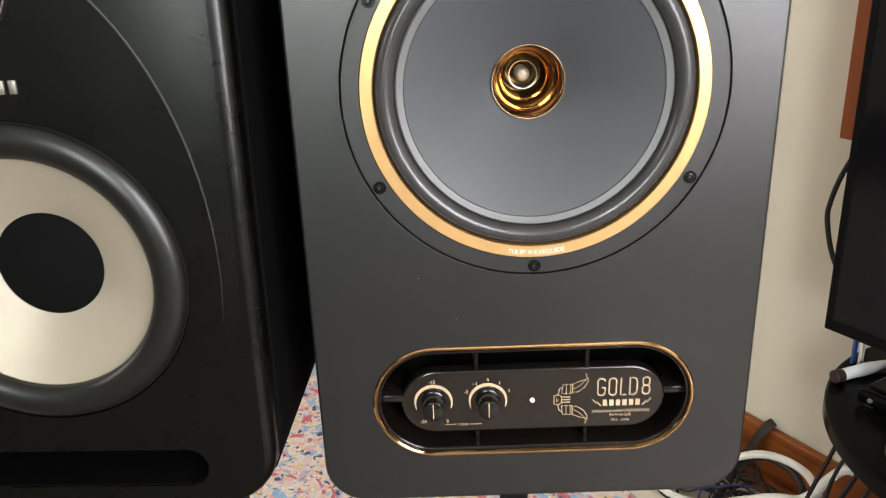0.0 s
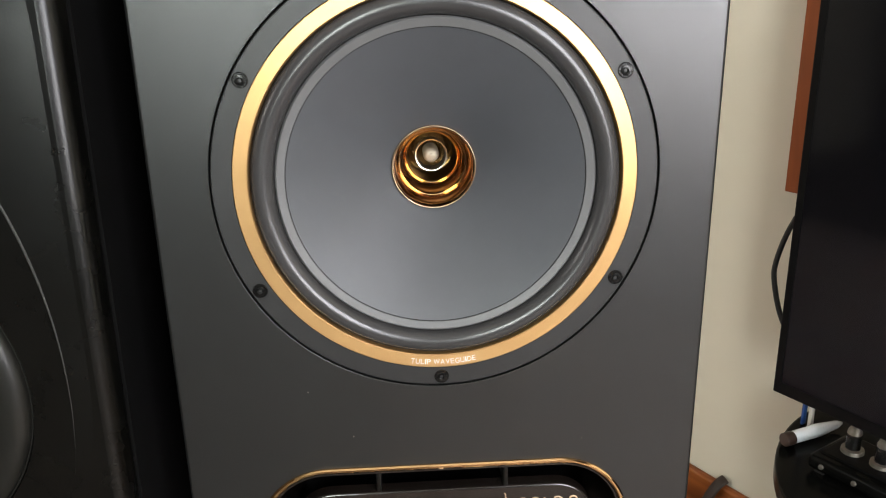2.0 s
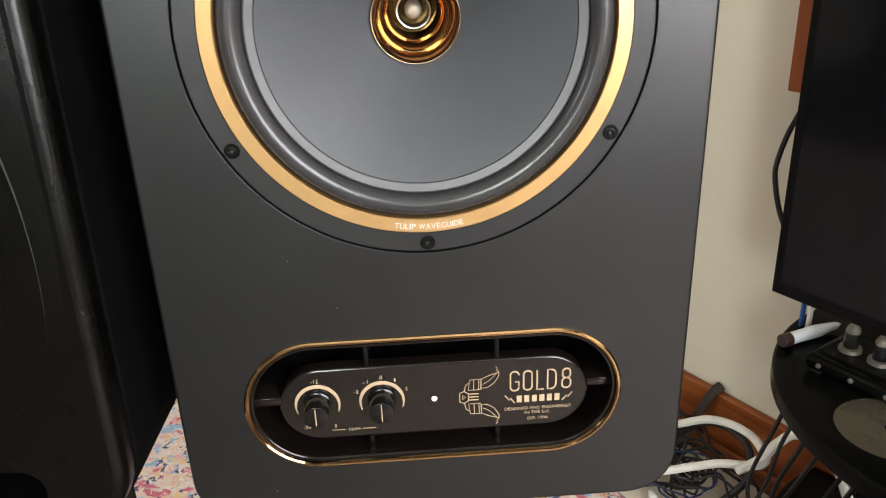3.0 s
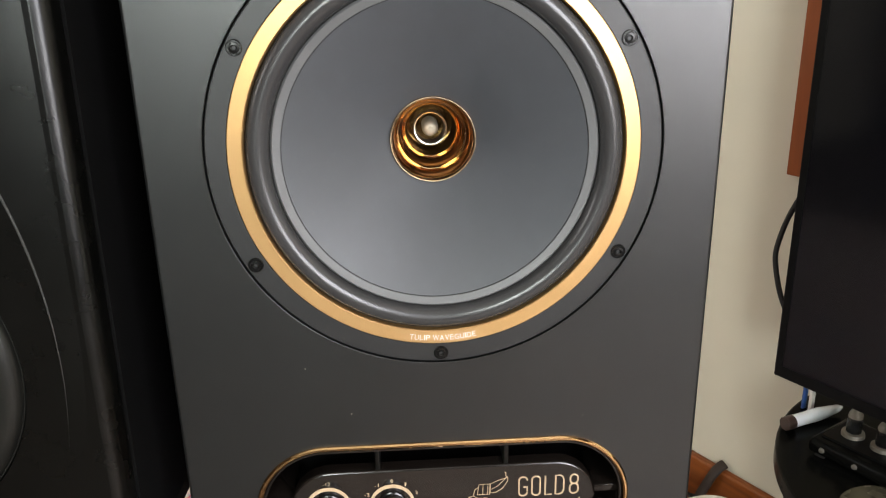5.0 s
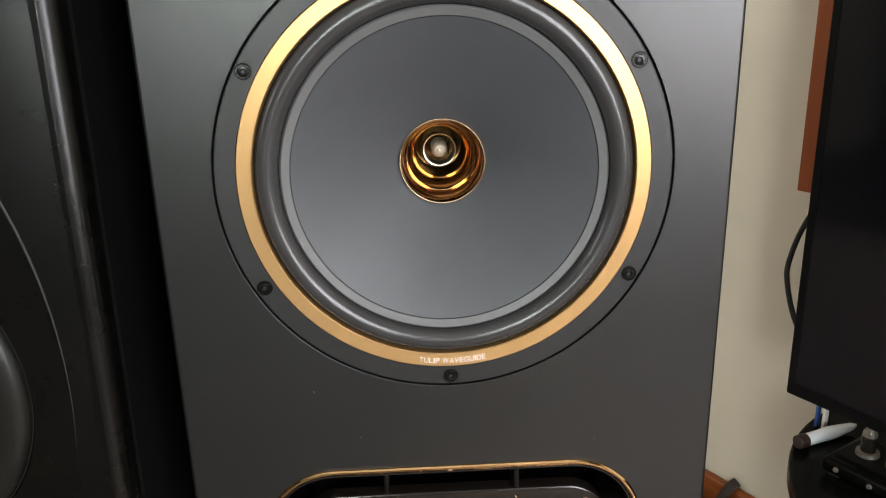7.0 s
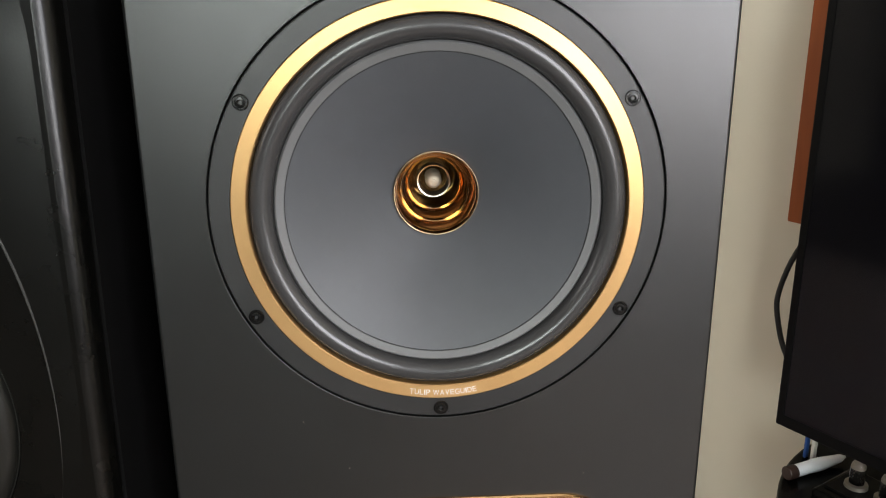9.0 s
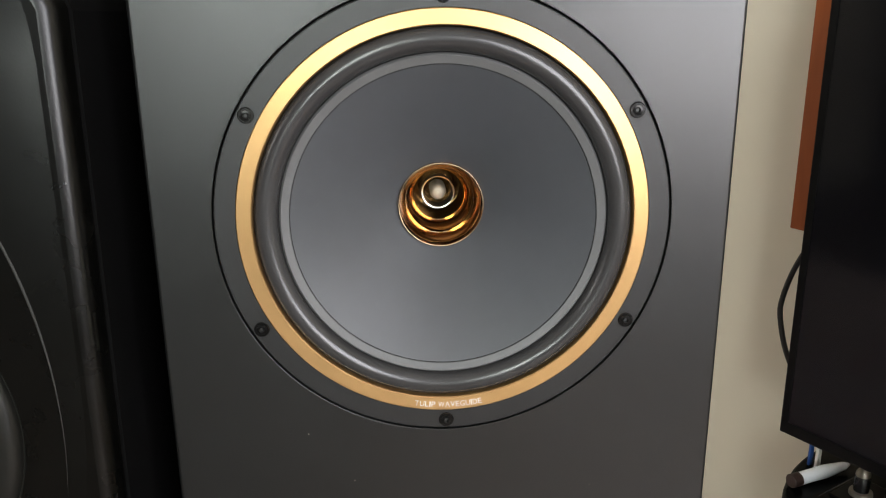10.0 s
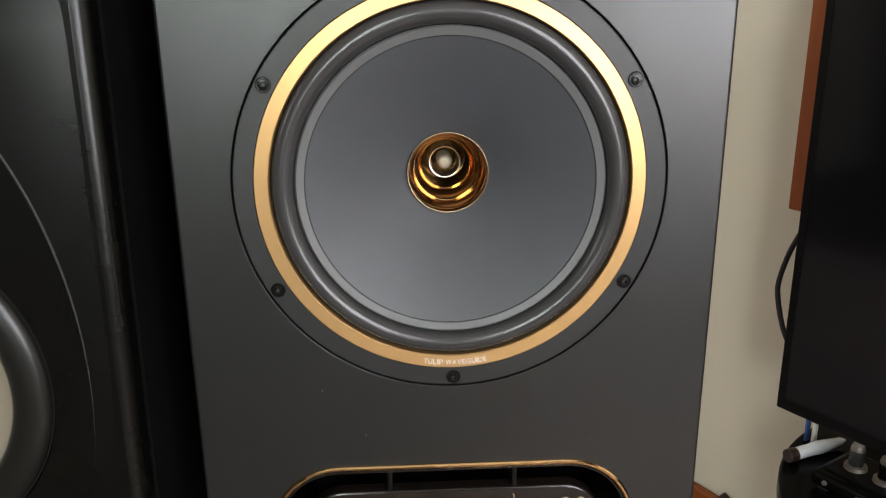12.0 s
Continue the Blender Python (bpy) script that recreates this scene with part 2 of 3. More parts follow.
def tube(path, r, n=8, closed=False, flat=1.0, taper=0.0):
    """A round or flattened cord along a path."""
    bm = bmesh.new()
    rings, last, up = [], None, Vector((0.01, 0.02, 1)).normalized()
    m = len(path)
    for i, q in enumerate(path):
        d = (path[(i + 1) % m] - path[i - 1]) if closed else (path[min(i + 1, m - 1)] - path[max(i - 1, 0)])
        d.normalize()
        side = d.cross(up) if not rings else last - d * last.dot(d)
        if side.length < 1e-4:
            side = d.cross(Vector((1, 0, 0)))
        side.normalize()
        last = side
        top = side.cross(d)
        w = r * min(1.0, taper + (1 - taper) * 3 * i / m) if taper else r
        rings.append([bm.verts.new(q + w * math.cos(2 * math.pi * k / n) * side + w * flat * math.sin(2 * math.pi * k / n) * top) for k in range(n)])
    for i in range(m if closed else m - 1):
        a, b = rings[i], rings[(i + 1) % m]
        for k in range(n):
            bm.faces.new((a[k], a[(k + 1) % n], b[(k + 1) % n], b[k]))
    if not closed:
        bm.faces.new(rings[0])
        bm.faces.new(rings[-1][::-1])
    return bm


def joined(*bms):
    out = bmesh.new()
    for b in bms:
        me = bpy.data.meshes.new("join")
        b.to_mesh(me)
        b.free()
        out.from_mesh(me)
        bpy.data.meshes.remove(me)
    return out


def cut(bm, *cutters):
    """bm less the cutters."""
    def loose(b):
        bmesh.ops.recalc_face_normals(b, faces=b.faces)
        me = bpy.data.meshes.new("tmp")
        b.to_mesh(me)
        b.free()
        return new("tmp", me)
    body = loose(bm)
    others = [loose(c) for c in cutters]
    for o in others:
        mod = body.modifiers.new("cut", "BOOLEAN")
        mod.operation, mod.solver, mod.object = "DIFFERENCE", "EXACT", o
    dg = bpy.context.evaluated_depsgraph_get()
    dg.update()
    me = bpy.data.meshes.new_from_object(body.evaluated_get(dg))
    out = bmesh.new()
    out.from_mesh(me)
    for o in (body, *others):
        data = o.data
        bpy.data.objects.remove(o)
        bpy.data.meshes.remove(data)
    bpy.data.meshes.remove(me)
    return out


def lettering(name, text, x, y, z, width, height, mat, parent, label="", turn=0.0):
    """Words that stand on a front face, x and z their middle."""
    cu = bpy.data.curves.new("words", "FONT")
    cu.body, cu.align_x, cu.align_y, cu.size, cu.extrude = text, "CENTER", "CENTER", 1.0, 0.0
    ob = new("words", cu)
    dg = bpy.context.evaluated_depsgraph_get()
    dg.update()
    me = bpy.data.meshes.new_from_object(ob.evaluated_get(dg))
    bpy.data.objects.remove(ob)
    bpy.data.curves.remove(cu)
    xs, ys = [v.co.x for v in me.vertices], [v.co.y for v in me.vertices]
    mx, my, kx, ky = (max(xs) + min(xs)) / 2, (max(ys) + min(ys)) / 2, width / (max(xs) - min(xs)), height / (max(ys) - min(ys))
    c, s = math.cos(radians(turn)), math.sin(radians(turn))
    for v in me.vertices:
        a, b = (v.co.x - mx) * kx, (v.co.y - my) * ky
        v.co = (x + a * c - b * s, y, z + a * s + b * c)
    me.materials.clear()
    me.materials.append(mat)
    me.name = name
    ob = new(name, me)
    ob.parent = parent
    return tagged(ob, label)


# ---- the room ----


def slab(name, u0, u1, v0, v1, z0, z1, mat, label, category, holes=()):
    bm = box(u0, u1, v0, v1, z0, z1)
    if holes:
        bm = cut(bm, *[box(*h) for h in holes])
    return single(name, bm, mat, ROOM.copy(), label, category, kind="structure", smooth=False)


slab("floor", U0 - 0.1, U1 + 0.1, -0.1, V1 + 0.1, -0.1, 0.0, floor_wood, "dull brown wooden floor", "floor")
slab("ceiling", U0 - 0.1, U1 + 0.1, -0.1, V1 + 0.1, CEIL, CEIL + 0.1, dull_paint, "plain white painted ceiling", "ceiling")
slab("wall_east", U0 - 0.1, U1 + 0.1, -0.1, 0.0, 0, CEIL, wall_paint, "beige painted wall behind the television", "wall")
slab("wall_west", U0 - 0.1, U1 + 0.1, V1, V1 + 0.1, 0, CEIL, dark_wall, "dark brown wall with a wide window", "wall", holes=[(0.4, 2.2, V1 - 0.1, V1 + 0.2, 1.2, 2.3)])
slab("wall_north", U1, U1 + 0.1, 0, V1, 0, CEIL, wall_paint, "plain beige painted wall", "wall")
slab("wall_south", U0 - 0.1, U0, 0, V1, 0, CEIL, dark_wall, "dark brown wall with two windows", "wall", holes=[(U0 - 0.2, U0 + 0.1, 0.45, 1.65, 0.4, 2.15), (U0 - 0.2, U0 + 0.1, 2.55, 3.15, 0.75, 2.25)])



def window(name, m, w, h):
    win = thing(name, m, "white framed window letting in daylight", "window", kind="structure")
    for a, c, d, e in ((-w, -w + 0.05, 0, h), (w - 0.05, w, 0, h), (-w + 0.05, w - 0.05, 0, 0.05), (-w + 0.05, w - 0.05, h - 0.05, h), (-0.02, 0.02, 0.05, h - 0.05)):
        part("window_frame", box(-0.08, -0.03, a, c, d, e), white_paint, win)
    for a, c in ((-w + 0.05, -0.02), (0.02, w - 0.05)):
        pane = part("pane", box(-0.058, -0.052, a, c, 0.05, h - 0.05), glass, win)
        pane.visible_shadow = False


window("window_1", ROOM @ pose(U0, 1.05, 0.4), 0.6, 1.75)
window("window_2", ROOM @ pose(U0, 2.85, 0.75), 0.3, 1.5)
# unseen opaque sheets added to stop sun and sky at two windows
for name, m, w, h in (("light_block", ROOM @ pose(U0 - 0.09, 2.85, 0.75), 0.299, 1.499), ("light_block", ROOM @ pose(1.3, V1 + 0.09, 1.2, 0, 0, -90), 0.899, 1.099)):
    single(name, box(-0.004, 0.004, -w, w, 0, h), white_paint, m, "added unseen white sheet that keeps outside light from the window", "blind", group="blinds", smooth=False)
window("window_3", ROOM @ pose(1.3, V1, 1.2, 0, 0, -90), 0.9, 1.1)

single("rug", box(0.3, 2.2, 0.24, 2.4, 0.0005, 0.008, 0.003), carpet, ROOM.copy(), "pale rug with red, blue and yellow flowers", "rug")
skirt = thing("baseboard", ROOM @ pose(0, 0, 0), "red-brown stained wooden baseboard with a shoe moulding", "baseboard", kind="structure")
part("board", box(U0, U1, 0.0005, 0.016, 0.0, 0.129, 0.005), brown_wood, skirt)
part("shoe_moulding", box(U0, U1, 0.0165, 0.034, 0.0, 0.035, 0.007), brown_wood, skirt)

board = thing("wooden_board", ROOM @ pose(0.108, 0.001, 0.682), "red-brown wooden board hung on the beige wall", "board")
part("panel", box(-0.285, 0.285, 0, 0.014, 0.0, 0.9, 0.002), board_wood, board)
part("rim", joined(box(0.25, 0.29, 0.0, 0.02, 0, 0.9, 0.002), box(-0.29, -0.25, 0.0, 0.02, 0, 0.9, 0.002), box(-0.25, 0.25, 0.0, 0.02, 0, 0.04, 0.002), box(-0.25, 0.25, 0.0, 0.02, 0.86, 0.9, 0.002)), board_wood, board)

outlet = thing("wall_outlet", ROOM @ pose(0.592, 0.0005, 0.317), "grey metal outlet plate on the beige wall", "outlet")
part("plate", box(-0.035, 0.035, 0, 0.006, -0.055, 0.055, 0.002), grey_plate, outlet)
for dz in (-0.02, 0.02):
    part("socket", box(-0.016, 0.016, 0.005, 0.009, dz - 0.014, dz + 0.014, 0.002), socket_mat, outlet)

# ---- the gold loudspeaker ----
CZ = 0.254
monitor = thing("loudspeaker", pose(0, 0, 0.646), "charcoal loudspeaker with a gold-ringed coaxial driver", "loudspeaker", group="loudspeakers")
PORT_Z = CZ - 0.1845
cabinet = prism(rounded(0.1295, 0.195, 0.026, 0, 0.195), 0.0, 0.28, 0.0016)
cabinet = cut(cabinet, prism([(0.1027 * math.cos(a * math.pi / 64), CZ + 0.1027 * math.sin(a * math.pi / 64)) for a in range(128)], -0.02, 0.09), prism(rounded(0.0945, 0.0345, 0.0345, 0, PORT_Z, 12), -0.02, 0.06))
part("cabinet", cabinet, vinyl, monitor)

part("groove_lip", lathe([(0.10305, 0.0001), (0.1029, -0.0001), (0.10275, 0.0), (0.10265, 0.0006)], 128, 0, CZ), vinyl, monitor)
flange = part("driver_flange", lathe([(0.1027, 0.012), (0.1022, 0.003), (0.102, 0.0006), (0.1014, 0.0), (0.0925, 0.0), (0.0922, 0.004)], 128, 0, CZ), flange_mat, monitor)
ring = part("gold_ring", lathe([(0.0924, 0.003), (0.0922, -0.0004), (0.0918, -0.0008), (0.0856, -0.0011), (0.0852, -0.0006), (0.085, 0.006)], 160, 0, CZ), gold, monitor, "brushed gold trim ring")
roll = [(0.0852, 0.006), (0.085, 0.0042)]
for i in range(13):
    a = math.pi * i / 12
    roll.append((0.0795 + 0.0053 * math.cos(a), 0.0035 - 0.0056 * math.sin(a)))
part("surround", lathe(roll + [(0.0739, 0.0044), (0.0736, 0.0036)], 128, 0, CZ), rubber, monitor, "black rubber surround")
part("cone_edge", lathe([(0.0739, 0.0036), (0.0732, 0.0024), (0.0728, 0.0022), (0.0694, 0.003), (0.069, 0.0036)], 128, 0, CZ), glue, monitor)
part("cone_seam", lathe([(0.0692, 0.0033), (0.0691, 0.003), (0.0689, 0.0035)], 128, 0, CZ), rubber, monitor)
flare = []
for i in range(25):
    s = i / 24
    flare.append((0.069 - 0.0482 * s, 0.0034 + 0.0326 * (0.86 * s + 0.14 * s * s)))
part("cone", lathe(flare, 128, 0, CZ), paper, monitor, "matt grey cone")
horn = part("horn", lathe([(0.0212, 0.0362), (0.0209, 0.0346), (0.0203, 0.0344), (0.0198, 0.0356), (0.0183, 0.044), (0.0178, 0.0475), (0.0166, 0.0478), (0.016, 0.049), (0.0146, 0.0585), (0.0142, 0.0605), (0.0132, 0.0608), (0.0129, 0.062)], 96, 0, CZ), horn_gold, monitor, "polished gold stepped horn throat")
for lip_r, lip_y in ((0.0206, 0.0346), (0.0172, 0.0477), (0.0137, 0.0607)):
    part("horn_lip", tube([Vector((lip_r * math.cos(a * math.pi / 36), lip_y, CZ + lip_r * math.sin(a * math.pi / 36))) for a in range(72)], 0.0004 if lip_r > 0.02 else 0.0002, 6, True), pale_gold, horn, "pale gold rolled lip")
part("throat", lathe([(0.0129, 0.0618), (0.0122, 0.08), (0.0, 0.082)], 64, 0, CZ), material("dark bronze", (0.12, 0.07, 0.025), 0.2, 1.0), horn, "dark bronze inner throat")
part("throat_ring", lathe([(0.0085, 0.067), (0.0088, 0.066), (0.0086, 0.0652), (0.008, 0.0654), (0.0074, 0.074), (0.0085, 0.074)], 64, 0, CZ, True), steel, horn, "bright steel ring")
part("phase_plug", lathe([(0.0, 0.0632), (0.0011, 0.0633), (0.0013, 0.0637), (0.0024, 0.0638), (0.0034, 0.0646), (0.004, 0.066), (0.0043, 0.068), (0.0043, 0.08)], 48, 0, CZ), plug_steel, horn, "bright steel bullet-shaped plug")


def screw():
    return lathe([(0.0, 0.0012), (0.0007, 0.001), (0.0009, -0.0002), (0.0013, -0.0005), (0.0022, -0.0004), (0.0024, -0.0001), (0.0032, -0.0001), (0.0036, 0.0003), (0.0038, 0.0012), (0.0042, 0.0012), (0.0043, 0.0003)], 24)


screw_mesh = mesh_of("screw", screw(), screw_mat)
for k in range(6):
    a = radians(90 + 60 * k)
    ob = new("screw", screw_mesh)
    ob.parent = flange
    ob.location = (0.0975 * math.cos(a), -0.0004, CZ + 0.0975 * math.sin(a))
glyphs = [(1.0, "T"), (1.05, "U"), (0.85, "L"), (0.3, "I"), (0.95, "P"), (0.3, " "), (1.5, "W"), (1.1, "A"), (1.05, "V"), (0.9, "E"), (1.15, "G"), (1.05, "U"), (0.3, "I"), (1.05, "D"), (0.9, "E")]
run = sum(w + 0.22 for w, ch in glyphs) - 0.22
at = 0.0
for w, ch in glyphs:
    if ch != " ":
        th = 0.011 + ((at + w / 2) / run - 0.5) * 0.0318 / 0.0888
        lettering("letter", ch, 0.0888 * math.sin(th), -0.0014, CZ - 0.0888 * math.cos(th), w / run * 0.0318, 0.0027, print_white, ring, turn=math.degrees(th))
    at += w + 0.22

# the plate at the back is black to stand for the slot's shade
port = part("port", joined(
    prism(rounded(0.0945, 0.0345, 0.0345, 0, PORT_Z, 16), 0.045, 0.05)), dark, monitor, "slot port with its inner shade coloured black")
for rad, yy, off, mat, nm in ((0.0015, 0.0, -0.0002, bright_gold, "port_trim"), (0.0008, 0.0014, -0.0026, gloss, "port_lip")):
    path = [Vector((x, yy, z)) for x, z in rounded(0.0955 + off, 0.0362 + off, 0.0362 + off, 0, PORT_Z, 20)]
    part(nm, tube(path, rad, 10, True), mat, port, "polished gold trim" if nm == "port_trim" else "")
wall_out, wall_in = rounded(0.0945, 0.0345, 0.0345, 0, PORT_Z, 16), rounded(0.0925, 0.0325, 0.0325, 0, PORT_Z, 16)
sleeve = cut(prism(wall_out, 0.001, 0.045), prism(wall_in, -0.01, 0.06))
part("port_sleeve", sleeve, gloss, port)
panel = part("control_panel", prism(rounded(0.0803, 0.0212, 0.0212, 0.0003, PORT_Z - 0.0036, 16), 0.006, 0.014, 0.0012), gloss, monitor, "gloss black control panel with gold print")
for sx in (-0.034, 0.033):
    for z0, z1 in ((0.017, 0.034), (-0.034, -0.024)):
        part("rib", box(sx - 0.0012, sx + 0.0012, 0.007, 0.04, PORT_Z + z0, PORT_Z + z1, 0.0004), moulded, port)
for x0, x1 in ((-0.094, -0.079), (0.08, 0.094)):
    part("rib", box(x0, x1, 0.006, 0.04, PORT_Z - 0.0022, PORT_Z + 0.0022, 0.0006), gloss, port)
FACE = 0.0056


def line_art(points, w=0.00022, closed=False):
    return tube([Vector((x, FACE, z)) for x, z in points], w, 4, closed)


for kx in (-0.0605, -0.0272):
    cz = PORT_Z - 0.0026
    knob = part("knob", lathe([(0.0, -0.0066), (0.0056, -0.0066), (0.0061, -0.0064), (0.0063, -0.0059), (0.0065, 0.003), (0.0066, 0.0046), (0.0073, 0.005), (0.0075, 0.0058)], 40, kx, cz), knob_mat, panel, "black rotary knob")
    part("pointer", box(kx - 0.00025, kx + 0.00025, -0.0069, -0.0065, cz - 0.0046, cz + 0.0052), print_gold, knob)
    bm = bmesh.new()
    rows = []
    for i in range(41):
        a = radians(-28 + 236 * i / 40)
        w = 0.0001 + 0.0021 * math.sin(math.pi * i / 40) ** 0.6
        rows.append([bm.verts.new((kx + r * math.cos(a), FACE, cz + r * math.sin(a))) for r in (0.0118 - w, 0.0118)])
    for p, q in zip(rows, rows[1:]):
        bm.faces.new((p[0], p[1], q[1], q[0]))
    part("scale_arc", bm, print_gold, panel, "pale gold printed crescent")
for text, x, z, w in (("-12", -0.061, 0.0112, 0.0038), ("-24", -0.0671, -0.0164, 0.0038), ("0", -0.0523, -0.0166, 0.0012), ("-2", -0.0403, 0.0034, 0.0026), ("-1", -0.0351, 0.009, 0.0025), ("0", -0.027, 0.0112, 0.0013), ("1", -0.02, 0.009, 0.0008), ("2", -0.0143, 0.0036, 0.0014)):
    lettering("number", text, x, FACE, PORT_Z + z, w, 0.0021, print_gold, panel)
lettering("printed_line", "TRIM", -0.043, FACE, PORT_Z - 0.0193, 0.0064, 0.0018, print_gold, panel)
for x0, x1 in ((-0.0542, -0.0475), (-0.0384, -0.0313)):
    part("rule", box(x0, x1, FACE - 0.0001, FACE + 0.0002, PORT_Z - 0.0194, PORT_Z - 0.0191), print_gold, panel)
# tall narrow figures drawn in strokes of one width
GX, GZ, GH, GW = 0.0399, PORT_Z - 0.0022, 0.0116, 0.0044


def stroke(points, closed=False):
    return tube([Vector((x, FACE + 0.0003, z)) for x, z in points], 0.00046, 6, closed)


def oval(x, z, w, h, n=7):
    """A tall ring with straight sides."""
    return rounded(w / 2, h / 2, min(w, h) * 0.48, x + w / 2, z + h / 2, n)


ring_o = oval(0, 0, GW, GH)
g_arc = [p for p in ring_o if not (p[0] > GW * 0.55 and GH * 0.45 < p[1] < GH * 0.74)]
cut_at = max(range(len(g_arc)), key=lambda i: math.dist(g_arc[i], g_arc[i - 1]))
g_arc = g_arc[cut_at:] + g_arc[:cut_at]
g_tail = [(GW, GH * 0.25), (GW, GH * 0.46), (GW * 0.55, GH * 0.46)]
d_bowl = [(0, 0), (0, GH), (GW * 0.55, GH), (GW * 0.86, GH * 0.92), (GW, GH * 0.76), (GW, GH * 0.24), (GW * 0.86, GH * 0.08), (GW * 0.55, 0)]
GLYPHS = ((0.0, ((g_arc, False), (g_tail, False))), (0.0069, ((ring_o, True),)), (0.0140, (([(0, GH), (0, 0), (GW * 0.8, 0)], False),)),
          (0.0195, ((d_bowl, True),)), (0.0272, ((oval(0.0002, GH * 0.52, GW - 0.0004, GH * 0.48), True), (oval(0, 0, GW, GH * 0.52), True))))
for dx, lines in GLYPHS:
    part("letter", joined(*[stroke([(GX + dx + x, GZ + z) for x, z in pts], closed) for pts, closed in lines]), print_gold, panel)
for dx, w in ((0.0, 0.0026), (0.004, 0.0026), (0.008, 0.0026), (0.012, 0.0026), (0.016, 0.0026), (0.02, 0.0026)):
    part("badge_bar", box(0.0432 + dx, 0.0432 + dx + w, FACE - 0.0001, FACE + 0.0002, PORT_Z - 0.0094, PORT_Z - 0.0054), print_gold, panel)
for sx in (-1, 1):
    cx = 0.0547 + sx * 0.0152
    part("bolt_mark", line_art([(cx + sx * 0.0026, PORT_Z - 0.0048), (cx + sx * 0.0002, PORT_Z - 0.0078), (cx - sx * 0.0003, PORT_Z - 0.0066), (cx - sx * 0.0026, PORT_Z - 0.0096)], 0.00036), print_gold, panel)
lettering("printed_line", "DESIGNED AND ENGINEERED", 0.0544, FACE, PORT_Z - 0.0132, 0.0352, 0.0018, print_gold, panel)
lettering("printed_line", "IN THE U.K.", 0.0544, FACE, PORT_Z - 0.016, 0.0138, 0.0018, print_gold, panel)
lettering("printed_line", "EST. 1926", 0.0544, FACE, PORT_Z - 0.0197, 0.0108, 0.0017, print_gold, panel)
EMZ = PORT_Z - 0.0042
# the tulip emblem: two petals on boxed leaves and a stem, drawn in fine lines
for s in (-1, 1):
    part("emblem_petal", line_art([(0.0246, EMZ + s * 0.005), (0.0246, EMZ + s * 0.0104), (0.0284, EMZ + s * 0.0124), (0.0324, EMZ + s * 0.0136), (0.0338, EMZ + s * 0.0142), (0.0337, EMZ + s * 0.0118), (0.0312, EMZ + s * 0.0076), (0.0276, EMZ + s * 0.0052)], 0.00024, True), print_gold, panel)
    part("emblem_curl", line_art([(0.0338, EMZ + s * 0.0142), (0.0326, EMZ + s * 0.0152), (0.033, EMZ + s * 0.0166), (0.0322, EMZ + s * 0.0176)], 0.00022), print_gold, panel)
    part("emblem_fold", line_art([(0.0252, EMZ + s * 0.0072), (0.0286, EMZ + s * 0.0092), (0.0326, EMZ + s * 0.0134)], 0.00018), print_gold, panel)
    part("emblem_leaf", joined(line_art([(0.0178, EMZ + s * 0.0042), (0.0186, EMZ + s * 0.0104), (0.0244, EMZ + s * 0.0106), (0.0242, EMZ + s * 0.0042)], 0.00026, True), line_art([(0.0206, EMZ + s * 0.0042), (0.0208, EMZ + s * 0.0104)]), line_art([(0.0232, EMZ + s * 0.0042), (0.0234, EMZ + s * 0.0105)])), print_gold, panel)
    part("emblem_bract", line_art([(0.0156, EMZ + s * 0.0034), (0.0164, EMZ + s * 0.0074), (0.0182, EMZ + s * 0.0086)], 0.00024), print_gold, panel)
part("emblem_stem", joined(line_art([(0.0132, EMZ + 0.0028), (0.0156, EMZ + 0.0036), (0.0178, EMZ + 0.0022), (0.0178, EMZ - 0.0022), (0.0156, EMZ - 0.0036), (0.0132, EMZ - 0.0028)], 0.0003, True), line_art([(0.0148, EMZ + 0.0014), (0.0162, EMZ), (0.0148, EMZ - 0.0014)], 0.00024, True)), print_gold, panel)
for dz in (-0.0018, 0.0, 0.0018):
    part("emblem_line", line_art([(0.0182, EMZ + dz), (0.0232, EMZ + dz)], 0.00034), print_gold, panel)
part("status_light", lathe([(0.0, 0.0050), (0.0011, 0.0052), (0.0016, 0.0062)], 20, 0.0, PORT_Z - 0.004), led_mat, panel, "small white status light")

dust = mesh_of("dust_speck", lathe([(0.0, -0.0003), (0.0004, -0.0002), (0.0006, 0.0001)], 8), grey_plate)
for x, z in ((-0.045, 0.125), (-0.086, 0.018), (-0.066, 0.151), (0.071, 0.118), (-0.018, 0.028)):
    ob = new("dust_speck", dust)
    ob.parent, ob.location = monitor, (x, -0.0002, z)
    ob.scale = (0.55, 1, 0.65) if x < -0.04 else (0.3, 1, 0.35)

# ---- the older loudspeaker beside it ----
LZ = 0.153
second = thing("loudspeaker", pose(-0.2795, -0.011, 0.656, 0, 0, -2.0), "black loudspeaker with a champagne cone and rounded edges", "loudspeaker", group="loudspeakers")


def cut_corner(hw, z0, z1, low, high, n=6):
    """An outline with rounded lower corners and sloping upper ones, a little wider above."""
    pts = []
    for i in range(n + 1):
        a = -math.pi / 2 + math.pi / 2 * i / n
        pts.append((hw - low + low * math.cos(a), z0 + low + low * math.sin(a)))
    top = hw + 0.0035
    pts += [(top, z1 - high - 0.004), (top - 0.0015, z1 - high), (top - high * 0.6 + 0.0015, z1 - 0.002), (top - high * 0.6 - 0.003, z1)]
    return pts + [(-x, z) for x, z in pts[::-1]]


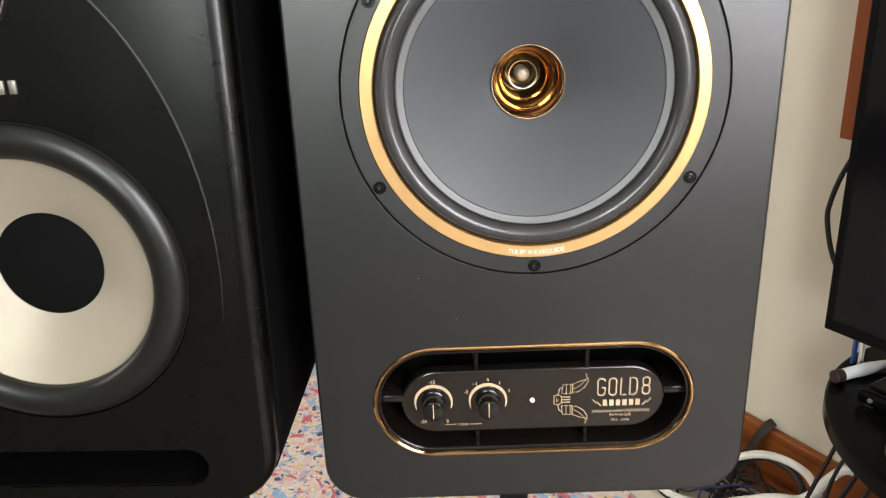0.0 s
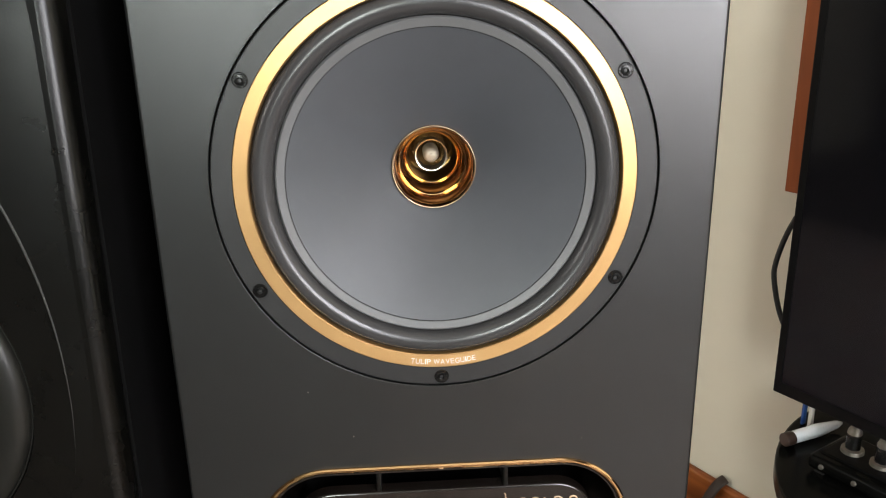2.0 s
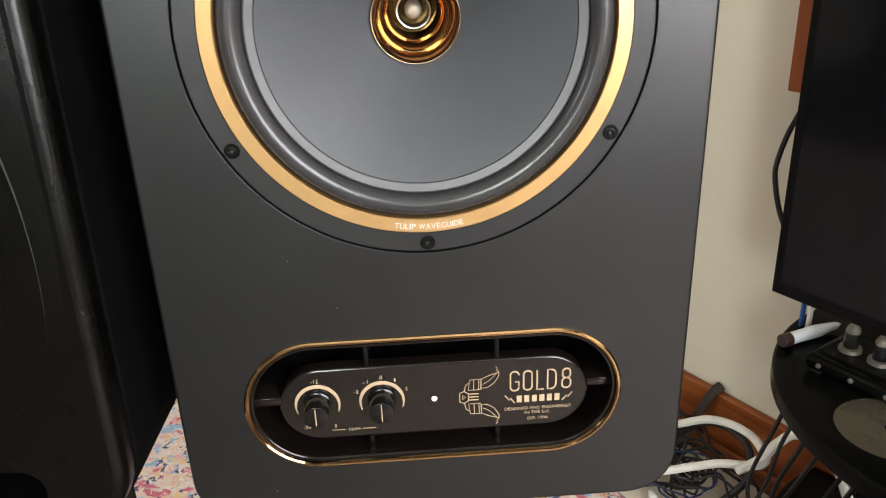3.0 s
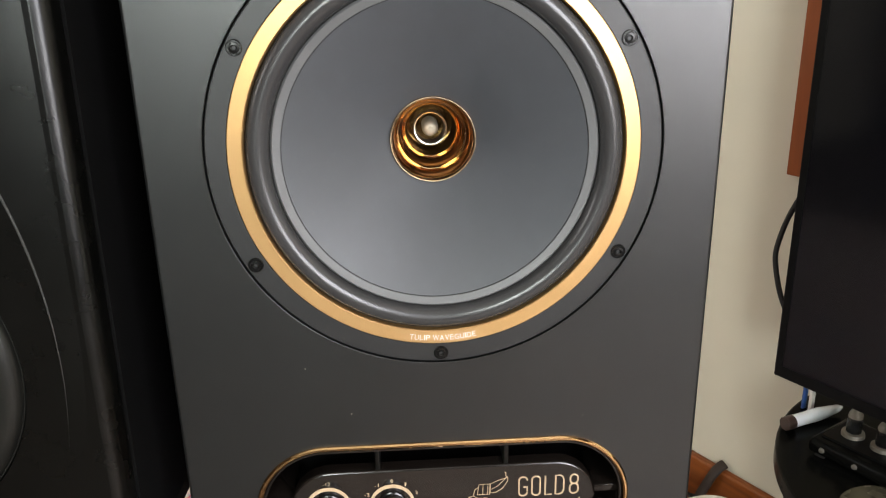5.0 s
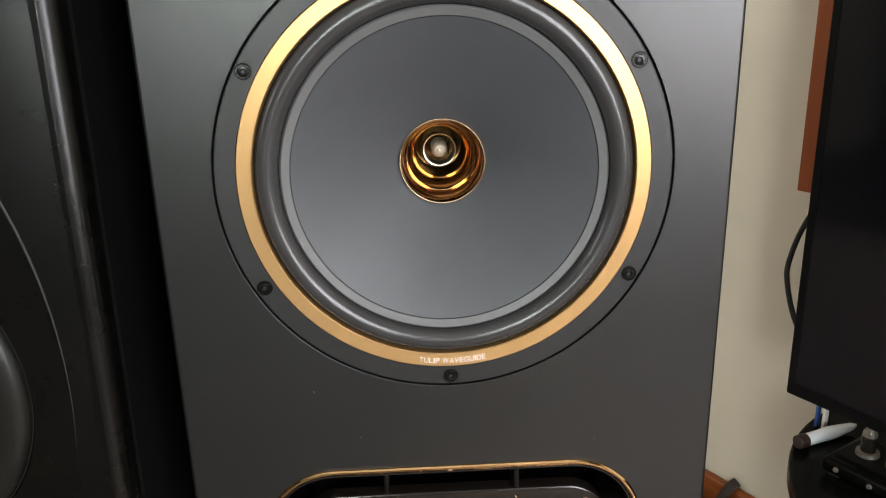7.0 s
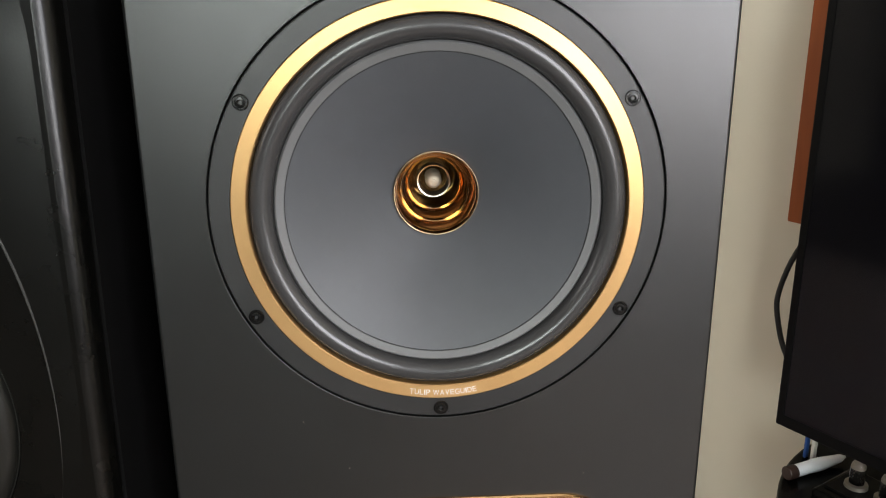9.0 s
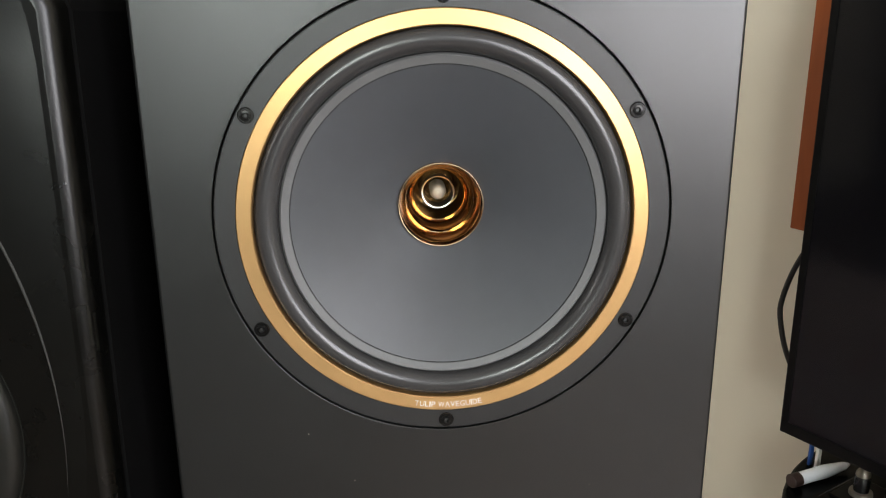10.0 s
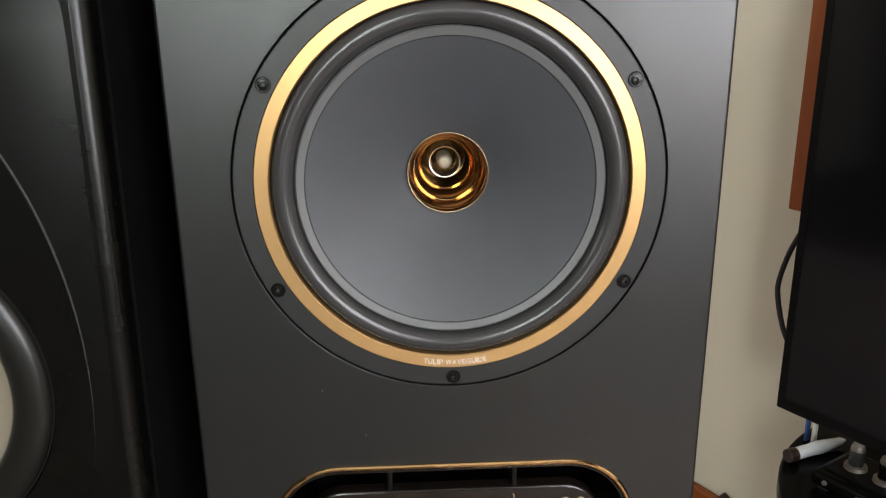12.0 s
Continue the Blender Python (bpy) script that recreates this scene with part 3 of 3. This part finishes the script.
body = prism(cut_corner(0.1238, 0, 0.395, 0.037, 0.054), 0.0, 0.014, 0.0065, 4)
body = cut(body, prism([(0.0885 * math.cos(a * math.pi / 48), LZ + 0.0885 * math.sin(a * math.pi / 48)) for a in range(96)], -0.02, 0.027), prism([(0.0215 * math.cos(a * math.pi / 24), 0.305 + 0.0215 * math.sin(a * math.pi / 24)) for a in range(48)], -0.02, 0.02), prism(rounded(0.083, 0.0128, 0.0128, 0, 0.0285, 8), -0.02, 0.05))
part("baffle", body, moulded, second)
part("body", cut(prism(cut_corner(0.1252, 0, 0.395, 0.038, 0.055), 0.0145, 0.3), prism([(0.0885 * math.cos(a * math.pi / 48), LZ + 0.0885 * math.sin(a * math.pi / 48)) for a in range(96)], 0.0, 0.06), prism(rounded(0.083, 0.0128, 0.0128, 0, 0.0285, 8), 0.0, 0.2)), body_mat, second)
# black plate and sleeve give this slot its shade by colour
part("port", prism(rounded(0.0828, 0.0126, 0.0126, 0, 0.0285, 8), 0.19, 0.199), dark, second, "slot port backed and lined in shade black")
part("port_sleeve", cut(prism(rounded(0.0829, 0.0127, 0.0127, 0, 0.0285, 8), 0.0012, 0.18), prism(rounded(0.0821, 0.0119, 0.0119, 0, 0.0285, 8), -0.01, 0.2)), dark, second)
roll = [(0.0887, 0.012), (0.0883, 0.003), (0.0875, 0.001)]
for i in range(15):
    a = math.pi * i / 14
    roll.append((0.0775 + 0.0095 * math.cos(a), 0.001 - 0.0062 * math.sin(a)))
part("surround", lathe(roll + [(0.0688, 0.003), (0.0685, 0.0052)], 96, 0, LZ), dull_rubber, second, "wide black rubber surround")
part("cone", lathe([(0.0693, 0.0042), (0.05, 0.0135), (0.033, 0.0222), (0.028, 0.0252)], 96, 0, LZ), champagne, second, "champagne coloured cone")
part("dust_cap", lathe([(0.0, 0.0165), (0.008, 0.017), (0.018, 0.0195), (0.0285, 0.0222), (0.032, 0.0236)], 64, 0, LZ), body_mat, second, "black domed dust cap")
part("tweeter", lathe([(0.0, -0.004), (0.004, -0.0036), (0.008, -0.0018), (0.0115, 0.002), (0.013, 0.006), (0.0145, 0.007), (0.0155, 0.003), (0.0175, 0.0005), (0.0195, -0.0003), (0.0213, 0.0005), (0.0214, 0.006)], 64, 0, 0.305), gloss, second, "glossy dark dome tweeter")


def rim_at(z):
    """Where the rounded edge of the baffle begins."""
    return 0.1173 + 0.0033 * min(1.0, max(0.0, (z - 0.04) / 0.3))


def swell(x, z):
    """How far the outer field of the baffle stands off: it rises from below and falls towards the edge and the top."""
    rise = min(1.0, max(0.0, (z - 0.075) / 0.09)) ** 1.5 * min(1.0, max(0.0, (0.345 - z) / 0.03)) ** 0.5
    return 0.0003 - 0.0055 * rise * (1 - math.exp(-(rim_at(z) - x) / 0.04))


def seam_at(a):
    return 0.1064 * math.cos(radians(a)), LZ + 0.008 + 0.17 * math.sin(radians(a))


def shoulder(side, n=10):
    """The raised outer field of the baffle, which falls away from a curved step towards the rounded edge."""
    bm, rows = bmesh.new(), []
    for x0, z in [seam_at(a) for a in range(-30, 90, 2)] + [(0.0, 0.3325), (0.0, 0.336), (0.0, 0.3405)]:
        row = [bm.verts.new((side * x0, 0.0004, z))]
        for i in range(n + 1):
            x = x0 + 0.0004 + (rim_at(z) - 0.0004 - x0) * i / n
            row.append(bm.verts.new((side * x, swell(x, z), z)))
        rows.append(row)
    for p, q in zip(rows, rows[1:]):
        for i in range(n + 1):
            bm.faces.new((p[i], p[i + 1], q[i + 1], q[i]))
    return bm


for side in (-1, 1):
    part("shoulder", shoulder(side), moulded, second)
    step = [Vector((side * (x + 0.0002), swell(x, z), z)) for x, z in map(seam_at, range(-12, 82, 2))]
    part("seam", tube(step, 0.0006, 8, taper=0.1), seam_mat, second)
for i in range(6):
    part("badge_bar", box(-0.0195 + i * 0.0064, -0.0158 + i * 0.0064, -0.0012, 0.0005, 0.2545, 0.2615, 0.0003), silver, second, "small silver badge bar")

for x, z in ((0.063, 0.112),):
    ob = new("dust_speck", dust)
    ob.parent, ob.location, ob.scale = second, (x, -0.0002, z), (0.4, 1, 0.5)

# ---- their stands ----
stand = thing("speaker_stand", pose(0, 0.14, 0), "black metal loudspeaker stand with a slim pole", "stand", group="loudspeaker stands")
part("top_plate", box(-0.1, 0.1, -0.1, 0.1, 0.638, 0.6455, 0.002), stand_mat, stand)
part("pole", box(-0.011, 0.011, -0.011, 0.011, 0.012, 0.638, 0.002), stand_mat, stand)
part("base_plate", box(-0.11, 0.11, -0.12, 0.12, 0.001, 0.012, 0.003), stand_mat, stand)
stand2 = thing("speaker_stand", pose(-0.275, 0.13, 0, 0, 0, -2.0), "black metal loudspeaker stand with a square pillar", "stand", group="loudspeaker stands")
part("top_plate", box(-0.1, 0.1, -0.1, 0.1, 0.648, 0.6555, 0.002), stand_mat, stand2)
part("pillar", box(-0.02, 0.046, -0.033, 0.033, 0.012, 0.648, 0.004), stand_mat, stand2)
part("base_plate", box(-0.14, 0.14, -0.14, 0.14, 0.001, 0.012, 0.003), stand_mat, stand2)

# ---- the television and its table ----
TVU, TVV = 0.238, 0.232
tv = thing("television", ROOM @ pose(TVU, TVV, 0.388), "black flat television with a glossy dark screen", "television")
part("case", box(-0.95, 0.0, -0.05, 0.0, 0.098, 0.66, 0.006), tv_case, tv)
part("bezel", cut(box(-0.952, 0.002, -0.004, 0.0052, 0.096, 0.662, 0.002), box(-0.942, -0.008, -0.1, 0.1, 0.112, 0.652)), tv_case, tv)
part("screen", box(-0.943, -0.007, 0.0005, 0.0042, 0.111, 0.653), tv_glass, tv)
part("neck", box(-0.54, -0.4, -0.04, -0.01, 0.008, 0.12, 0.005), tv_case, tv)
part("foot", box(-0.65, -0.29, -0.1, 0.08, 0.0, 0.01, 0.004), tv_case, tv)
loop = [room(0.2, 0.18, 0.73), room(0.262, 0.175, 0.71), room(0.284, 0.173, 0.679), room(0.298, 0.173, 0.63), room(0.297, 0.173, 0.6), room(0.281, 0.173, 0.555), room(0.25, 0.175, 0.52), room(0.2, 0.18, 0.5)]
single("television_cable", tube(smooth_path(loop, 8), 0.0035, 8), cable_black, Matrix.Identity(4), "black cable looping out behind the television", "cable")
TOP = 0.385


def table_outline(r):
    """A half-round ended top whose straight back runs along the wall."""
    pts = []
    for i in range(25):
        a = radians(-8.5 + 98.5 * i / 24)
        pts.append((-0.011 + r * math.cos(a), 0.063 + r * math.sin(a)))
    for i in range(25):
        a = radians(90 + 98.5 * i / 24)
        pts.append((-0.5 + r * math.cos(a), 0.063 + r * math.sin(a)))
    return pts


def table_slab(r, z0, z1, bevel):
    bm = prism(table_outline(r), -z1, -z0, bevel)
    bm.transform(Matrix(((1, 0, 0, 0), (0, 0, 1, 0), (0, -1, 0, 0), (0, 0, 0, 1))))
    return bm


table = thing("television_table", ROOM @ pose(0, 0, 0), "low black table with rounded ends under the television", "table")
part("tabletop", table_slab(0.2925, TOP - 0.022, TOP, 0.004), desk_mat, table)
part("shelf", table_slab(0.27, 0.08, 0.1, 0.003), desk_mat, table)
part("back_panel", box(-0.72, 0.18, 0.028, 0.04, 0.1, TOP - 0.022), desk_mat, table)
for u, v in ((0.1, 0.07), (-0.62, 0.07), (0.05, 0.27), (-0.56, 0.27)):
    part("leg", box(u - 0.018, u + 0.018, v - 0.018, v + 0.018, 0.0, TOP - 0.022, 0.003), desk_mat, table)

E0, E1 = Vector((0.485, 0.56, TOP + 0.0097)), Vector((0.582, 0.594, TOP + 0.0105))
bm = lathe([(0.0, 0.0), (0.0085, 0.0), (0.0093, 0.001), (0.0093, 0.014)], 24)
pen_m = Matrix.Translation(E0) @ (E1 - E0).to_track_quat("Y", "Z").to_matrix().to_4x4()
pen = thing("marker_pen", pen_m, "white marker pen with a brown end lying on the table", "pen")
part("end_cap", bm, material("brown cap", (0.025, 0.012, 0.008), 0.5), pen, "dark brown end")
part("barrel", lathe([(0.0088, 0.014), (0.0088, 0.045), (0.0093, 0.0455), (0.0093, 0.06), (0.0055, 0.095), (0.002, 0.104), (0.0, 0.1045)], 10), pen_white, pen, "white barrel and tapered cap", angle=60)

amp = thing("valve_amplifier", Matrix.Translation((0.565, 0.463, TOP + 0.0005)) @ pose(0, 0, 0, 0, 0, 120), "small black amplifier with two glass valves on top", "amplifier")
part("chassis", box(-0.075, 0.075, -0.045, 0.045, 0.004, 0.024, 0.006, 3), desk_mat, amp)
for x in (-0.06, 0.06):
    for y in (-0.034, 0.034):
        part("foot", box(x - 0.006, x + 0.006, y - 0.006, y + 0.006, 0.0, 0.006), cable_black, amp)
part("top_plate", box(-0.066, 0.066, -0.036, 0.03, 0.0235, 0.0268, 0.001), tv_case, amp)


def valve(x, y):
    bm = lathe([(0.0, 0.043), (0.0022, 0.042), (0.0028, 0.038), (0.006, 0.035), (0.0085, 0.03), (0.0092, 0.02), (0.0092, 0.0)], 24)
    bm.transform(Matrix.Translation((x, y, 0.0277)) @ Matrix.Rotation(radians(90), 4, "X"))
    g = part("valve", bm, glass, amp, "clear glass valve with silvered top")
    bm = lathe([(0.0, 0.0395), (0.0045, 0.0355), (0.0076, 0.0305), (0.0082, 0.026), (0.0, 0.0255)], 20)
    bm.transform(Matrix.Translation((x, y, 0.0274)) @ Matrix.Rotation(radians(90), 4, "X"))
    part("getter", bm, silver, g)
    bm = lathe([(0.0, 0.022), (0.0055, 0.022), (0.0055, 0.004), (0.0, 0.004)], 12)
    bm.transform(Matrix.Translation((x, y, 0.0274)) @ Matrix.Rotation(radians(90), 4, "X"))
    part("plate_can", bm, screw_mat, g)
    bm = lathe([(0.0093, 0.006), (0.0135, 0.005), (0.014, 0.0), (0.0093, 0.0)], 24, closed=True)
    bm.transform(Matrix.Translation((x, y, 0.0274)) @ Matrix.Rotation(radians(90), 4, "X"))
    part("socket_ring", bm, silver, amp)


valve(0.042, 0.002)
valve(0.004, 0.002)
for x in (0.055, 0.012, -0.032):
    bm = lathe([(0.0, -0.003), (0.003, -0.002), (0.0034, 0.001)], 16)
    bm.transform(Matrix.Translation((x, 0.0455, 0.014)) @ Matrix.Rotation(radians(180), 4, "Z"))
    part("front_screw", bm, silver, amp)

disc = thing("compact_disc", pose(0.526, 0.371, TOP + 0.0004), "grey compact disc lying on the black table", "disc")
bm = lathe([(0.0075, 0.0), (0.06, 0.0), (0.06, 0.0012), (0.0075, 0.0012)], 64, closed=True)
bm.transform(Matrix.Rotation(radians(90), 4, "X"))
part("disc", bm, material("silvered disc", (0.115, 0.1, 0.065), 0.28, 0.5), disc)
bm = lathe([(0.008, -0.0016), (0.03, -0.0016), (0.03, 0.0), (0.008, 0.0)], 40, closed=True)
bm.transform(Matrix.Rotation(radians(90), 4, "X"))
part("label", bm, tv_case, disc, "dark centre label")

single("stick", box(-0.002, 0.002, -0.004, 0.004, 0, 0.12, 0.001), material("blue card", (0.03, 0.09, 0.3), 0.4), ROOM @ pose(0.262, 0.12, TOP + 0.0004), "slim blue stick standing on the table", "stick")
single("stick", box(-0.0025, 0.0025, -0.004, 0.004, 0, 0.12, 0.001), cable_white, ROOM @ pose(0.251, 0.12, TOP + 0.0004), "slim white stick standing on the table", "stick")

# ---- cables on the floor by the baseboard ----
single("floor_mat", box(0.05, 1.1, 0.036, 0.236, 0.0005, 0.004, 0.001), material("cream mat", (0.62, 0.55, 0.45), 0.85, spread=0.1, bump=0.3), ROOM.copy(), "cream mat along the wooden baseboard", "mat")
white = [room(*p) for p in ((0.56, 0.11, 0.04), (0.5, 0.11, 0.08), (0.459, 0.115, 0.103), (0.41, 0.105, 0.136), (0.365, 0.1, 0.15), (0.322, 0.105, 0.154), (0.297, 0.115, 0.15), (0.283, 0.12, 0.14), (0.29, 0.125, 0.127), (0.31, 0.135, 0.119), (0.345, 0.15, 0.107), (0.385, 0.175, 0.085), (0.43, 0.2, 0.06), (0.5, 0.2, 0.03), (0.58, 0.19, 0.016))]
single("white_cable", tube(smooth_path(white, 8), 0.0068, 10), cable_white, Matrix.Identity(4), "thick white cable looping up from the floor", "cable", group="floor cables")
white = [room(*p) for p in ((0.31, 0.15, 0.115), (0.285, 0.13, 0.145), (0.268, 0.12, 0.18), (0.245, 0.11, 0.205), (0.2, 0.1, 0.2), (0.15, 0.1, 0.12))]
single("white_cable", tube(smooth_path(white, 8), 0.0075, 10), cable_white, Matrix.Identity(4), "thick white cable rising behind the table", "cable", group="floor cables")
white = [room(*p) for p in ((0.47, 0.1, 0.07), (0.41, 0.1, 0.128), (0.36, 0.1, 0.14), (0.32, 0.11, 0.13), (0.305, 0.13, 0.09), (0.33, 0.15, 0.04))]
single("dark_cable", tube(smooth_path(white, 8), 0.006, 8), cable_black, Matrix.Identity(4), "thick black cable looping up from the floor", "cable", group="floor cables")
rng = random.Random(5)
for c in range(24):
    cu, cv = rng.uniform(0.33, 0.62), rng.uniform(0.09, 0.18)
    pts, r0, ph = [], rng.uniform(0.028, 0.062), rng.uniform(0, 6)
    lean = rng.uniform(0.05, 0.7)
    for i in range(rng.randint(8, 19)):
        a = ph + i * 0.62
        r = r0 * (1 + 0.25 * math.sin(1.7 * i + c))
        rise = 0.01 + 0.0016 * c + 0.012 * (1 + math.sin(i * 1.3 + c)) + lean * r * (1 - math.sin(a)) * 0.6
        pts.append(room(cu + r * math.cos(a) * 1.2, max(0.04, cv + r * math.sin(a) * 0.85), rise))
    tone = "blue" if c in (17, 22) else "black"
    single("cable_coil", tube(smooth_path(pts, 5), rng.uniform(0.0018, 0.003), 6), cable_blue if tone == "blue" else cable_black, Matrix.Identity(4), tone + " cable in a tangled heap on the floor", "cable", group="tangled cables")
for c in range(6):
    u = 0.24 - 0.028 * c + rng.uniform(-0.01, 0.01)
    pts = [room(u - 0.02, 0.16, TOP - 0.03), room(u, 0.17 + rng.uniform(0, 0.04), 0.26), room(u + rng.uniform(0, 0.05), 0.18, 0.14), room(u + rng.uniform(0.0, 0.1), 0.17, 0.04), room(u + 0.13, 0.16, 0.012)]
    single("hanging_cable", tube(smooth_path(pts, 7), rng.uniform(0.0025, 0.004), 6), cable_black, Matrix.Identity(4), "black cable hanging from under the table", "cable", group="hanging cables")
for c in range(5):
    single("cable_plug", box(-0.009, 0.009, -0.006, 0.006, 0, 0.022, 0.002), cable_white, ROOM @ pose(0.28 + 0.035 * c, 0.2 + 0.012 * (c % 3), 0.0045, 0, 0, 37 * c), "small white plug among the cables", "plug", group="white plugs")
strap = [room(0.492, 0.075, 0.02), room(0.484, 0.05, 0.05), room(0.475, 0.036, 0.088), room(0.467, 0.026, 0.117), room(0.461, 0.016, 0.134), room(0.457, 0.006, 0.14)]
single("cable_strap", tube(smooth_path(strap, 6), 0.011, 10, flat=0.45), material("dark brown strap", (0.03, 0.017, 0.012), 0.6), Matrix.Identity(4), "dark strap leaning over the wooden baseboard", "strap")
